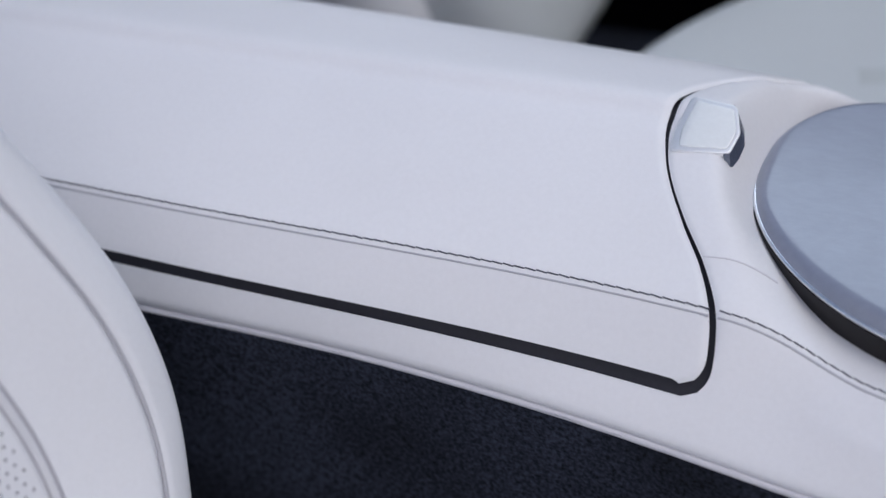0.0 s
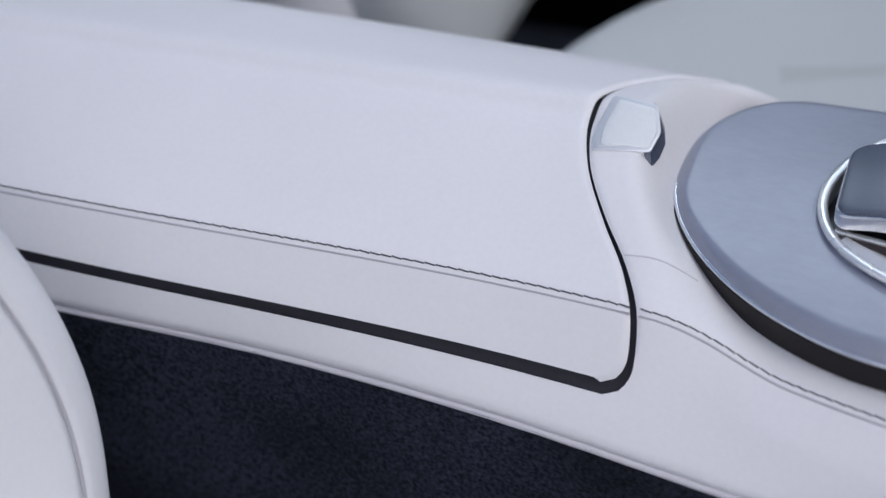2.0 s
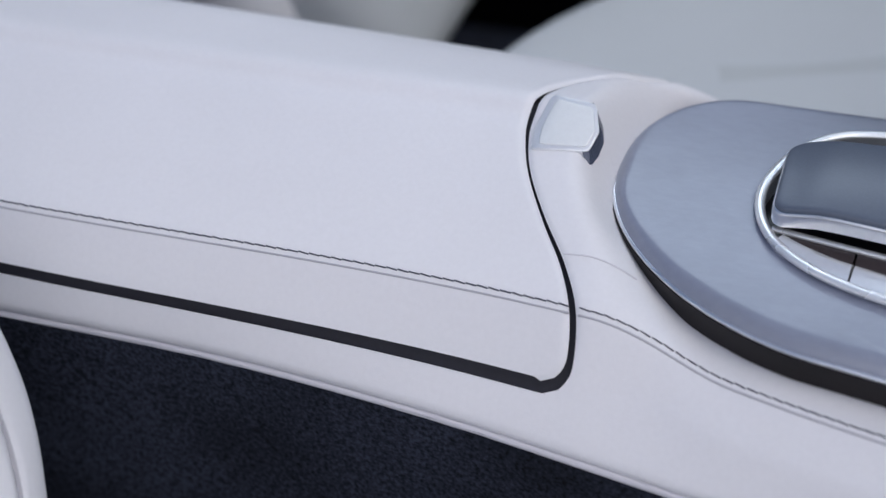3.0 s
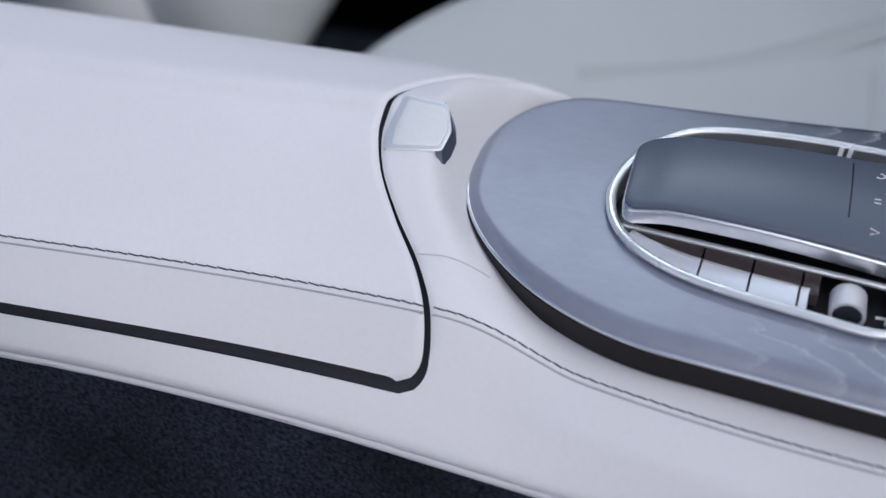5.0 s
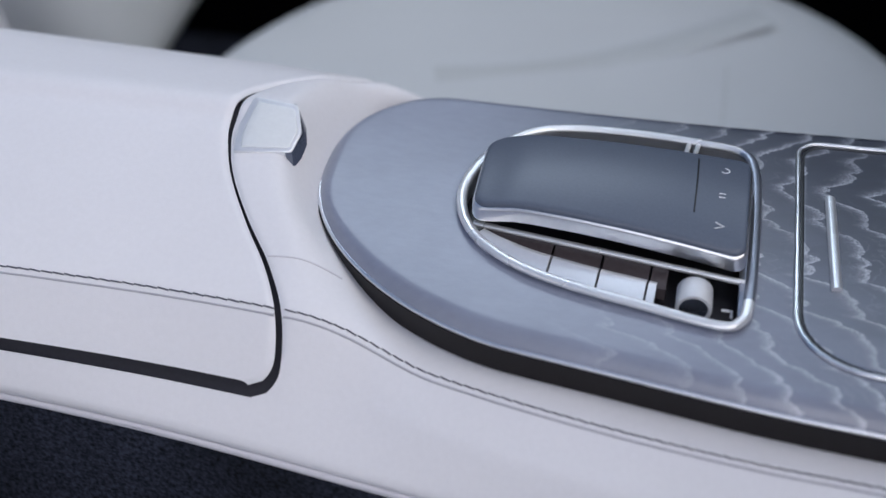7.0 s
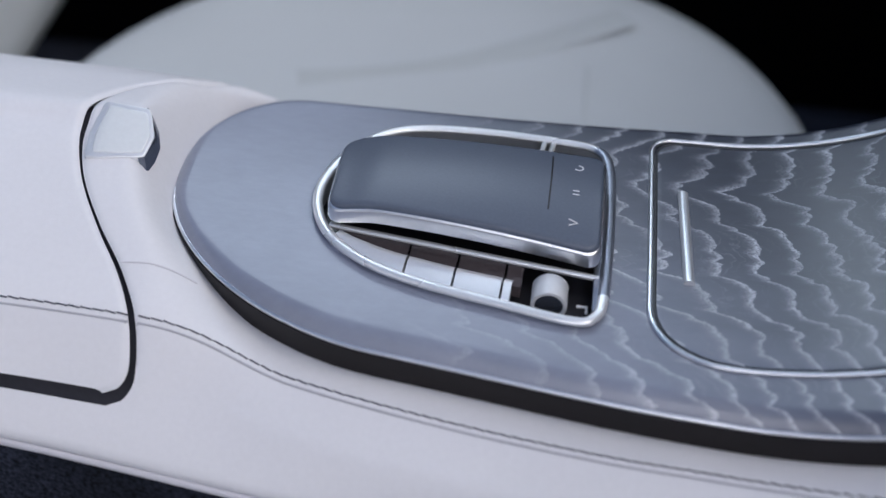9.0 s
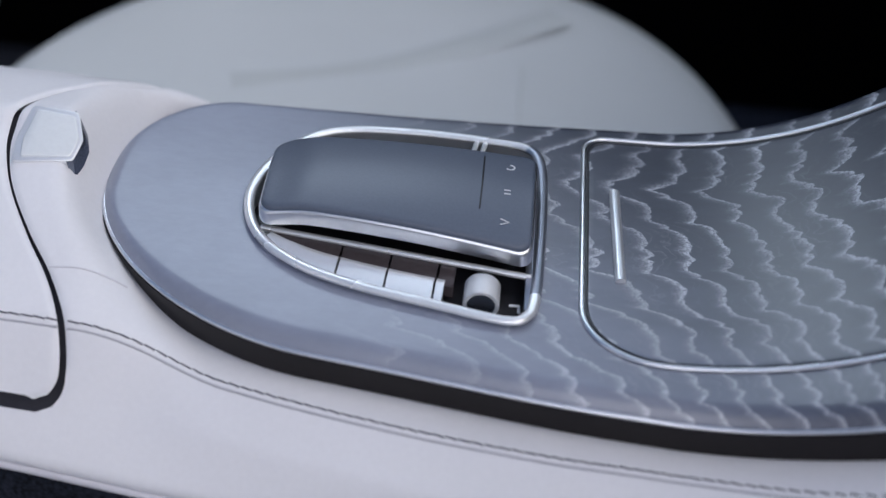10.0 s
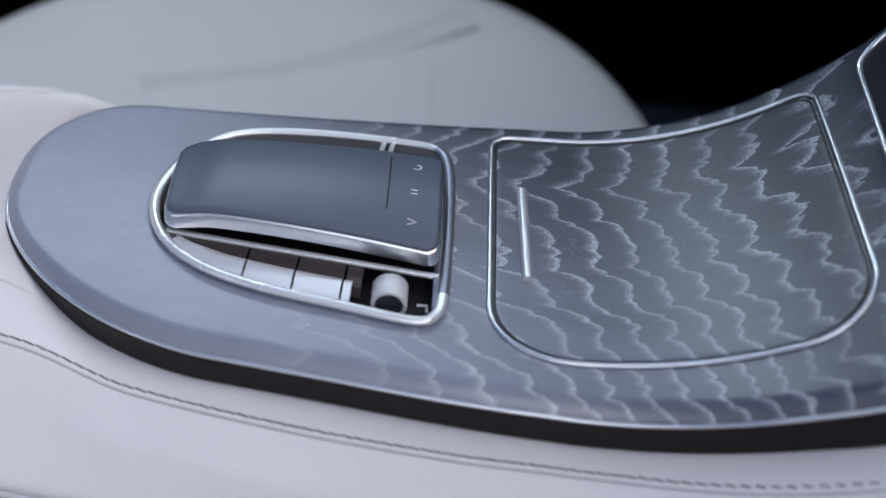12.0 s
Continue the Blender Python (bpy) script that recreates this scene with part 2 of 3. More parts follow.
def tube(points, rw, rh, closed=False, sides=10, ups=None):
    """A bar of oval section (half width rw, half height rh) along a line."""
    pts = [Vector(p) for p in points]
    rows = []
    n = len(pts)
    for i, p in enumerate(pts):
        a, c = (pts[(i - 1) % n], pts[(i + 1) % n]) if closed else (pts[max(i - 1, 0)], pts[min(i + 1, n - 1)])
        d = (c - a).normalized()
        up = Vector(ups[i]) if ups else Vector((0, 0, 1))
        side = d.cross(up).normalized()
        up = side.cross(d).normalized()
        rows.append([p + side * rw * math.cos(k * 2 * math.pi / sides) + up * rh * math.sin(k * 2 * math.pi / sides) for k in range(sides)])
    bm = grid(rows, close_u=closed, close_v=True)
    if not closed:
        for r in (0, -1):
            loop = [v for v in bm.verts]
            sel = loop[:sides] if r == 0 else loop[-sides:]
            bm.faces.new(sel)
    bmesh.ops.recalc_face_normals(bm, faces=bm.faces[:])
    return bm


def spline(ctrl, per=8, closed=True):
    """A smooth line (Catmull-Rom) through a few guiding points."""
    c = [Vector(p) for p in ctrl]
    n = len(c)
    out = []
    for i in range(n if closed else n - 1):
        if closed:
            p0, p1, p2, p3 = c[i - 1], c[i], c[(i + 1) % n], c[(i + 2) % n]
        else:
            p0, p1, p2, p3 = c[max(i - 1, 0)], c[i], c[i + 1], c[min(i + 2, n - 1)]
        for k in range(per):
            u = k / per
            out.append(0.5 * (2 * p1 + (p2 - p0) * u + (2 * p0 - 5 * p1 + 4 * p2 - p3) * u * u + (3 * p1 - p0 - 3 * p2 + p3) * u**3))
    if not closed:
        out.append(c[-1])
    return out


def block(size, bevel, seg=3, m=None):
    bm = bmesh.new()
    bmesh.ops.create_cube(bm, size=1)
    bmesh.ops.scale(bm, vec=size, verts=bm.verts[:])
    if bevel:
        bmesh.ops.bevel(bm, geom=bm.edges[:], offset=bevel, segments=seg, affect="EDGES", profile=0.5)
    if m is not None:
        bmesh.ops.transform(bm, matrix=m, verts=bm.verts[:])
    return bm


def prism(outline, z0, z1, bevel=0.0, seg=3, height=None):
    """A plate with the given outline (x, y), from z0 to z1, its upper rim rounded; height(x, y) lifts it onto a curved ground."""
    bm = bmesh.new()
    n = len(outline)
    c = sum((Vector((p[0], p[1], 0)) for p in outline), Vector()) / n
    rings = [(0.0, z0)]
    for k in range(seg + 1):
        a = k / seg * math.pi / 2
        rings.append((bevel * (1 - math.cos(a)), z1 - bevel * (1 - math.sin(a))))
    rows = []
    for inset, z in rings:
        row = []
        for i, p in enumerate(outline):
            a, b = Vector(outline[i - 1][:2]), Vector(outline[(i + 1) % n][:2])
            t = (b - a).normalized()
            q = Vector(p[:2]) + Vector((-t.y, t.x)) * inset
            row.append((q.x, q.y, z + (height(q.x, q.y) if height else 0)))
        rows.append(row)
    for f in [1 - (k + 1) / 22.0 for k in range(21)]:
        last = rows[len(rings) - 1]
        row = []
        for p in last:
            qx, qy = c.x + (p[0] - c.x) * f, c.y + (p[1] - c.y) * f
            row.append((qx, qy, z1 + (height(qx, qy) if height else 0)))
        rows.append(row)
    bm = grid(rows, close_v=True)
    vs = list(bm.verts)
    bm.faces.new(vs[-n:])
    if not height:
        bm.faces.new(vs[:n])
    bmesh.ops.recalc_face_normals(bm, faces=bm.faces[:])
    return bm


def rounded(x0, x1, y0, y1, r, per=6):
    """A rectangle with rounded corners, counter-clockwise; r: four radii or one."""
    rs = r if isinstance(r, (tuple, list)) else (r,) * 4
    out = []
    for (cx, cy, a0), q in zip(((x1, y0, -90), (x1, y1, 0), (x0, y1, 90), (x0, y0, 180)), rs):
        ox, oy = cx + (-q if cx == x1 else q), cy + (q if cy == y0 else -q)
        for k in range(per + 1):
            a = radians(a0 + 90 * k / per)
            out.append((ox + q * math.cos(a), oy + q * math.sin(a)))
    return out


def dense(loop, step=0.004):
    """The same closed line with more points."""
    out = []
    for i, p in enumerate(loop):
        a, b = Vector(p[:2]), Vector(loop[(i + 1) % len(loop)][:2])
        k = max(1, int((b - a).length / step))
        out += [tuple(a.lerp(b, j / k)) for j in range(k)]
    return out


# ---- the shape of the centre console ----
def joint_half(y):
    """Half the width of the joint across the front of the armrest."""
    return smooth_at(y, (-0.1, -0.085, -0.07, -0.05, -0.02, 0.0, 0.02, 0.045, 0.1), (0.0018, 0.0015, 0.0008, 0.0002, 0.0002, 0.0006, 0.0013, 0.0006, 0.0006))


REAR, FRONT = -0.95, 0.36


def ease(a, b, x):
    u = min(max((x - a) / (b - a), 0), 1)
    return u * u * (3 - 2 * u)


def joint_x(y):
    """Where the joint between armrest and console runs."""
    return smooth_at(y, (-0.10, -0.072, -0.052, -0.034, -0.005, 0.02, 0.045, 0.07, 0.10), (-0.184, -0.186, -0.196, -0.209, -0.2245, -0.2285, -0.2195, -0.196, -0.172))


def seam_y(x):
    return smooth_at(x, (-0.95, -0.45, -0.186, -0.154, -0.119, -0.061, 0.005, 0.069, 0.123, 0.2, 0.36), (-0.062, -0.068, -0.072, -0.0752, -0.0862, -0.1, -0.111, -0.1185, -0.133, -0.16, -0.22))


def skirt_y(x):
    """The lower edge of the white side."""
    return smooth_at(x, (-0.95, -0.45, -0.34, -0.24, -0.134, 0.0, 0.15, 0.36), (-0.092, -0.0945, -0.096, -0.105, -0.1215, -0.143, -0.175, -0.25))


def section(x, d):
    """The console's cross-section at x: (y, z) from the near lower edge over the top to the far lower edge. d: 0 armrest, 1 front shelf."""
    ys, yl = seam_y(x), skirt_y(x)
    up = 0.85 * d * wood_z(min(x, 0.2))
    zs = -0.0105 * (1 - d) - 0.0215 * d + up
    ridge = 0.0215 * (1 - d) - 0.0188 * d + up
    far = 0.003 * (1 - d) - 0.0205 * d + up
    yf = 0.088 + 0.014 * d + 0.045 * max(0, -0.25 - x)
    back = min(max((-0.2 - x) / 0.3, 0), 1.5)
    gap_y, gap_z = ys - 0.0195 + 0.0028 * back, -0.034 + 0.0034 * back
    pts = [(yl + 0.004, -0.0565), (yl, -0.0535), (gap_y, gap_z), (ys, zs), (ys * 0.5 + 0.005, (zs + ridge) / 2 - 0.001 * (1 - d)), (0.010, ridge - 0.0050 * (1 - d)), (0.0165, ridge - 0.0042 * (1 - d)), (0.025, ridge + 0.0014 * (1 - d)), (yf - 0.02, far + 0.009 * (1 - d)), (yf, far), (yf + 0.022, far - 0.03), (yf + 0.032, -0.056)]
    return pts


MARKS = (0, 1, 10, 22, 35, 43, 46, 50, 59, 63, 71, 77)


def section_fine(x, d):
    """The section with its corners rounded, 78 points; MARKS holds the index of each corner."""
    pts = section(x, d)
    out = []
    for k in range(len(pts) - 1):
        n = MARKS[k + 1] - MARKS[k]
        for j in range(n):
            u = j / n
            out.append([pts[k][0] * (1 - u) + pts[k + 1][0] * u, pts[k][1] * (1 - u) + pts[k + 1][1] * u])
    out.append(list(pts[-1]))
    a = np.array(out)
    for _ in range(2):
        b = a.copy()
        b[1:-1] = 0.25 * a[:-2] + 0.5 * a[1:-1] + 0.25 * a[2:]
        a = b
    return a


def drop(x, y):
    """How far the top has come down from armrest height to the front shelf."""
    near = ease(-0.19, -0.12, x)
    # a level bridge round the button, then a crease and a scoop down to the wood panel
    first = smooth_at(y, (-0.10, -0.072, -0.045, -0.01, 0.03, 0.06, 0.10), (-0.180, -0.182, -0.190, -0.205, -0.207, -0.203, -0.20))
    last = smooth_at(y, (-0.10, -0.072, -0.045, -0.01, 0.03, 0.06, 0.10), (-0.118, -0.126, -0.145, -0.171, -0.178, -0.170, -0.15))
    mid = ease(first, last, x)
    far = smooth_at(x, (-0.235, -0.222, -0.209, -0.194, -0.184, -0.174, -0.165, -0.15, -0.13, -0.11), (0.0, 0.05, 0.12, 0.16, 0.21, 0.32, 0.50, 0.86, 0.98, 1.0)) if -0.235 < x < -0.11 else float(x > -0.2)
    w, v = ease(-0.10, -0.072, y), ease(0.066, 0.090, y)
    return (1 - w) * near + w * ((1 - v) * mid + v * far)


def console_point(x, k):
    a = section_fine(x, 0.0)[k]
    d = drop(x, a[0])
    if d == 0:
        return Vector((x, a[0], a[1]))
    b = section_fine(x, d)[k]
    return Vector((x, b[0], b[1]))


FIRST = MARKS[2]        # corner at the joint's lower run


def corner(k, outer=False):
    """How far the joint is drawn back where it turns from the front into the side: the armrest's corner, or the wider one round it."""
    low, n, r = (max(k - FIRST + 2, 0), 5, 0.0110) if outer else (max(k - FIRST, 0), 5, 0.0094)
    return r * (1 - math.sqrt(max(0, 1 - ((n - low) / n) ** 2))) if low < n else 0.0


def build_console():
    con = thing("centre_console", (-0.2, 0, -0.45), "white leather centre console with grey stitching between the seats", "console")
    # front shell: from the joint to the dashboard
    rows = []
    for i in range(90):
        u = i / 89
        row = []
        for k in range(0, 78):
            y = section_fine(-0.19, 0.0)[k][0]
            start = joint_x(min(max(y, -0.1), 0.1)) + joint_half(min(max(y, -0.1), 0.1))
            start -= corner(k, True)
            x = start + (FRONT - start) * u**1.5
            p = console_point(x, k)
            if k > FIRST + 4:
                p.z -= 0.0012 * max(0, 1 - (x - start) / 0.003) ** 2
            row.append(p)
        rows.append(row)
    shell = part("shell", thicken(grid(rows), 0.003), WHITE, con)
    # side strip under the armrest, with a rounded upper lip
    rows = []
    for i in range(80):
        x = REAR + (joint_x(-0.09) + 0.0015 - corner(0, True) + 0.0006 - REAR) * i / 79
        row = []
        for k in range(0, FIRST - 1):
            row.append(console_point(x, k))
        row.append(row[-1] + Vector((0, 0.0012, -0.0010)))
        row.append(row[-1] + Vector((0, 0.006, -0.0075)))
        rows.append(row)
    part("side_strip", thicken(grid(rows), 0.0025), WHITE, con)
    # dark liner seen in the joint
    rows = []
    for i in range(60):
        row = []
        for k in range(5, 72):
            y = section_fine(-0.19, 0.0)[k][0]
            x = REAR + (joint_x(min(max(y, -0.1), 0.1)) + 0.004 - REAR) * (1 - (1 - i / 59) ** 1.5)
            c, e = console_point(x, k - 1), console_point(x, k + 1)
            d = (e - c).normalized()
            row.append(console_point(x, k) + Vector((0, d.z, -d.y)) * 0.0055)
        rows.append(row)
    part("joint_liner", thicken(grid(rows), 0.002), GAP, con, "dark liner in the open joint")
    # carpeted side walls
    for name, sgn in (("carpet_side", 0), ("carpet_side", 1)):
        rows = []
        for i in range(50):
            x = REAR + (FRONT - REAR) * i / 49
            if sgn == 0:
                y = skirt_y(x) + 0.005
                rows.append([(x, y, -0.0555), (x, y + 0.001, -0.10), (x, y - 0.004, -0.2), (x, y - 0.01, -0.3), (x, y - 0.02, -0.45)])
            else:
                rows.append([(x, 0.116, -0.055), (x, 0.118, -0.2), (x, 0.125, -0.45)])
        part(name, thicken(grid(rows, flip=bool(sgn)), 0.004), CARPET, con, "charcoal carpet on the side wall")
    # cross seam between joint and panel, and the piping along the lower edge
    def over(x, y):
        ps = [console_point(x, k) for k in range(MARKS[3], MARKS[8])]
        return Vector((x, y, float(np.interp(y, [q.y for q in ps], [q.z for q in ps])) + 0.0001))
    part("cross_seam", tube([over(x, -0.049 + 0.06 * (x + 0.19)) for x in np.linspace(-0.1965, -0.166, 12)], 0.0005, 0.0003, sides=6), EDGE, con, "fine cross seam")
    part("edge_piping", tube([Vector((x, skirt_y(x) + 0.0024, -0.0562)) for x in np.linspace(REAR, FRONT, 60)], 0.0017, 0.0017, sides=8), EDGE, con, "grey piping along the lower edge")
    # seam along the front shell and its stitches
    add_seam(con, joint_x(-0.072) + 0.002, 0.30)
    return con


STITCH = {}


def add_seam(owner, x0, x1):
    k = MARKS[3]
    n = int((x1 - x0) / 0.005)
    def on(x, lower):
        a, b = console_point(x, k), console_point(x, k - 1)
        out = (b - a).normalized()
        nrm = Vector((0, -out.z, out.y))
        if nrm.z < 0:
            nrm = -nrm
        return a + out * lower, nrm.normalized(), out
    xs = [x0 + (x1 - x0) * i / (n * 2) for i in range(n * 2 + 1)]
    piping = [on(x, 0.0028) for x in xs]
    part("seam", tube([p - nn * 0.0003 for p, nn, o in piping], 0.0006, 0.0006, sides=6), SEAM, owner, "fine raised leather seam")
    if "mesh" not in STITCH:
        ob = link_mesh("stitch", block((0.0050, 0.00068, 0.0006), 0.0002, 1), THREAD)
        STITCH["mesh"] = ob.data
        bpy.data.objects.remove(ob)
    for i in range(n):
        x = x0 + (i + 0.5) * (x1 - x0) / n
        p, nn, o = on(x, 0.0)
        q, _, _ = on(x + 0.003, 0.0)
        d = (q - p).normalized()
        side = nn.cross(d).normalized()
        turn = Matrix((d, side, nn)).transposed().to_4x4()
        st = new("stitch", STITCH["mesh"])
        part("stitch", st, None, owner)
        st.matrix_basis = Matrix.Translation(p + nn * 0.0001) @ turn @ pose(0, 0, 0, 0, 0, -5.5 + 2 * math.sin(i * 2.3))


def build_armrest():
    arm = thing("armrest", (-0.5, 0, -0.034), "padded white leather armrest lid with a stitched front seam", "armrest")
    rows = []
    ks = list(range(FIRST, 76))
    for i in range(110):
        u = 1 - (1 - i / 109) ** 2.2
        row = []
        for k in ks:
            y = section_fine(-0.25, 0.0)[k][0]
            end = joint_x(min(max(y, -0.1), 0.1)) - joint_half(min(max(y, -0.1), 0.1))
            # rounded lower front corner
            end -= corner(k)
            x = REAR + (end - REAR) * u
            p = console_point(x, k)
            near_end = max(0, 1 - (end - x) / 0.004)
            p.z -= 0.0018 * near_end**2
            row.append(p)
        rows.append(row)
    part("cushion", thicken(grid(rows), 0.004), WHITE, arm)
    add_seam(arm, -0.92, joint_x(-0.072) - 0.002)
    return arm


# ---- wood panel ----
def wood_z(x):
    return smooth_at(x, (-0.3, 0.03, 0.06, 0.10, 0.127, 0.149, 0.173, 0.185, 0.20, 0.22, 0.26, 0.30), (0, 0, 0.001, 0.010, 0.022, 0.036, 0.055, 0.068, 0.089, 0.12, 0.19, 0.27))


X0 = -0.190


def wood_edge(x):
    """The near and far edge of the panel."""
    s = x - X0
    def end(r):
        u = min(max(s / r, 0), 1)
        return math.sqrt(max(0, 1 - (1 - u) ** 2))
    yn = smooth_at(x, (-0.19, -0.062, 0.025, 0.066, 0.105, 0.132, 0.151, 0.2, 0.3), (-0.064, -0.085, -0.1, -0.105, -0.112, -0.119, -0.126, -0.14, -0.16))
    yf = smooth_at(x, (-0.19, 0.02, 0.1, 0.19, 0.3), (0.086, 0.087, 0.088, 0.088, 0.09))
    return 0.022 - (0.022 - yn) * end(0.10), 0.022 + (yf - 0.022) * end(0.05)


def wood_height(x, y):
    yn, yf = wood_edge(x)
    c, h = (yn + yf) / 2, max((yf - yn) / 2, 1e-4)
    v = min(abs((y - c) / h), 1)
    a, b = (1 - v) * h, s_end(x)
    m = a * b / math.sqrt(a * a + b * b + 1e-12)
    return wood_z(x) - 0.0008 * v * v - 0.0058 * max(0, 1 - m / 0.0070) ** 2.0


def s_end(x):
    return max(x - X0, 0) * 1.0


def build_panel():
    panel = thing("console_panel", (0, 0, -0.02), "grey open-pore ash panel with pale ragged veins on the console", "wood panel")
    rows = []
    n = 150
    for i in range(n + 1):
        x = X0 + 0.0002 + (0.30 - X0) * (i / n) ** 1.6
        yn, yf = wood_edge(x)
        row = []
        for j in range(61):
            v = -math.cos(math.pi * j / 60)
            y = (yn + yf) / 2 + (yf - yn) / 2 * v
            row.append((x, y, wood_height(x, y)))
        rows.append(row)
    bm = grid(rows)
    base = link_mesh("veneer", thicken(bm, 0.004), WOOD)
    # openings for the controller and the tray lid
    for loop, depth in ((MODULE, 0.03), (LID, 0.1)):
        cut = link_mesh("cut", prism([(p[0], p[1]) for p in loop], -depth, depth * 1.2, 0.0), WOOD)
        mod = base.modifiers.new("cut", "BOOLEAN")
        mod.operation, mod.object, mod.solver = "DIFFERENCE", cut, "EXACT"
        dg = bpy.context.evaluated_depsgraph_get()
        me = bpy.data.meshes.new_from_object(base.evaluated_get(dg))
        base.modifiers.clear()
        base.data = me
        bpy.data.objects.remove(cut)
    base.data.set_sharp_from_angle(angle=radians(40))
    part("veneer", base, None, panel)
    # bright edge line and black skirt below it
    near, far = [], []
    for i in range(120):
        x = X0 + 0.0004 + (0.295 - X0) * (i / 119) ** 1.8
        yn, yf = wood_edge(x)
        near.append(Vector((x, yn, wood_z(x) - 0.0075)))
        far.append(Vector((x, yf, wood_z(x) - 0.0075)))
    line = far[::-1] + near
    part("edge_strip", tube([p + Vector((0, 0, 0.0002)) for p in line], 0.0011, 0.0011), CHROME, panel, "thin bright metal edge strip")
    rows = []
    for i, p in enumerate(line):
        inn = (Vector((0.02, 0.0, 0)) + Vector((max(p.x, -0.08), 0, 0)) - Vector((p.x, p.y, 0))).normalized()
        low = -0.0198 + 0.85 * wood_z(min(p.x, 0.2))
        rows.append([p + inn * 0.0004, p + inn * 0.001 + Vector((0, 0, -0.004)), Vector((p.x, p.y, 0)) + inn * 0.0016 + Vector((0, 0, (p.z - 0.004 + low) / 2)), Vector((p.x, p.y, 0)) + inn * 0.002 + Vector((0, 0, low))])
    bm = grid(rows)
    part("skirt", thicken(bm, 0.002), SKIRT, panel, "glossy black skirt below the panel")
    return panel


# outline of the controller's frame, rear end rounded
MODULE = spline([(-0.0015, 0.0, 0), (-0.0025, 0.042, 0), (-0.0085, 0.0575, 0), (-0.026, 0.0615, 0), (-0.055, 0.0635, 0), (-0.085, 0.062, 0), (-0.103, 0.0550, 0), (-0.1172, 0.0375, 0), (-0.1248, 0.014, 0), (-0.1235, -0.006, 0), (-0.115, -0.0235, 0), (-0.098, -0.038, 0), (-0.075, -0.0475, 0), (-0.042, -0.0555, 0), (-0.014, -0.0615, 0), (-0.0055, -0.058, 0), (-0.0025, -0.045, 0)], 6)
LID = [(x + 0.004 * (0.07 - y) / 0.15 * (x - 0.016) / 0.14, y - 0.013 * max(-y, 0) / 0.077 * ((x - 0.016) / 0.14) ** 1.5 - 0.003 * max(y, 0) / 0.07 * ((x - 0.016) / 0.14) ** 2) for x, y in dense(rounded(0.016, 0.1545, -0.078, 0.0725, (0.026, 0.010, 0.010, 0.030), 8))]


def build_lid():
    lid = thing("tray_lid", (0.08, 0, 0.0), "grey ash tray lid with bright metal frame and grip bar", "lid")
    outline = [(0.086 + (p[0] - 0.086) * 0.99, -0.0032 + (p[1] + 0.0032) * 0.99) for p in LID]
    part("lid_panel", prism(outline, -0.004, 0.0002, 0.0008, 2, wood_height), WOOD, lid)
    loop = [Vector((p[0], p[1], wood_height(*p) + 0.0006)) for p in LID]
    part("frame", tube(loop, 0.0012, 0.0010, True), CHROME, lid, "bright metal frame")
    c0 = [(0.086 + (p[0] - 0.086) * 0.972, -0.0032 + (p[1] + 0.0032) * 0.972) for p in LID]
    part("joint_line", tube([Vector((p[0], p[1], wood_height(*p) + 0.0001)) for p in c0], 0.0009, 0.0004, True, 6), BLACK, lid, "dark joint inside the frame")
    bar = [Vector((0.0305 + 0.0022 * (0.5 - k / 8), -0.031 + 0.062 * k / 8, 0)) for k in range(9)]
    for b in bar:
        b.z = wood_height(b.x, b.y) + 0.0008
    part("grip_bar", tube(bar, 0.0023, 0.0016), SILVER, lid, "pale metal grip bar")
    return lid


def build_front_tray():
    tray = thing("front_tray", (0.22, 0, 0.1), "dark tray in a metal frame ahead of the lid", "tray")
    loop = dense(rounded(0.171, 0.27, -0.075, 0.078, 0.014, 6))
    part("tray_cover", prism(loop, -0.002, 0.0006, 0.0005, 2, wood_height), BLACK, tray)
    part("frame", tube([Vector((p[0], p[1], wood_height(*p) + 0.0009)) for p in loop], 0.0014, 0.0011, True), CHROME, tray, "bright metal frame")


def strip(ya, yb, x0, x1, prof, n=8):
    """A bent strip between the lines ya(x) and yb(x); prof: list of (share across, height)."""
    rows = []
    for i in range(n + 1):
        x = x0 + (x1 - x0) * i / n
        rows.append([(x, ya(x) + (yb(x) - ya(x)) * u, z) for u, z in prof])
    return grid(rows)


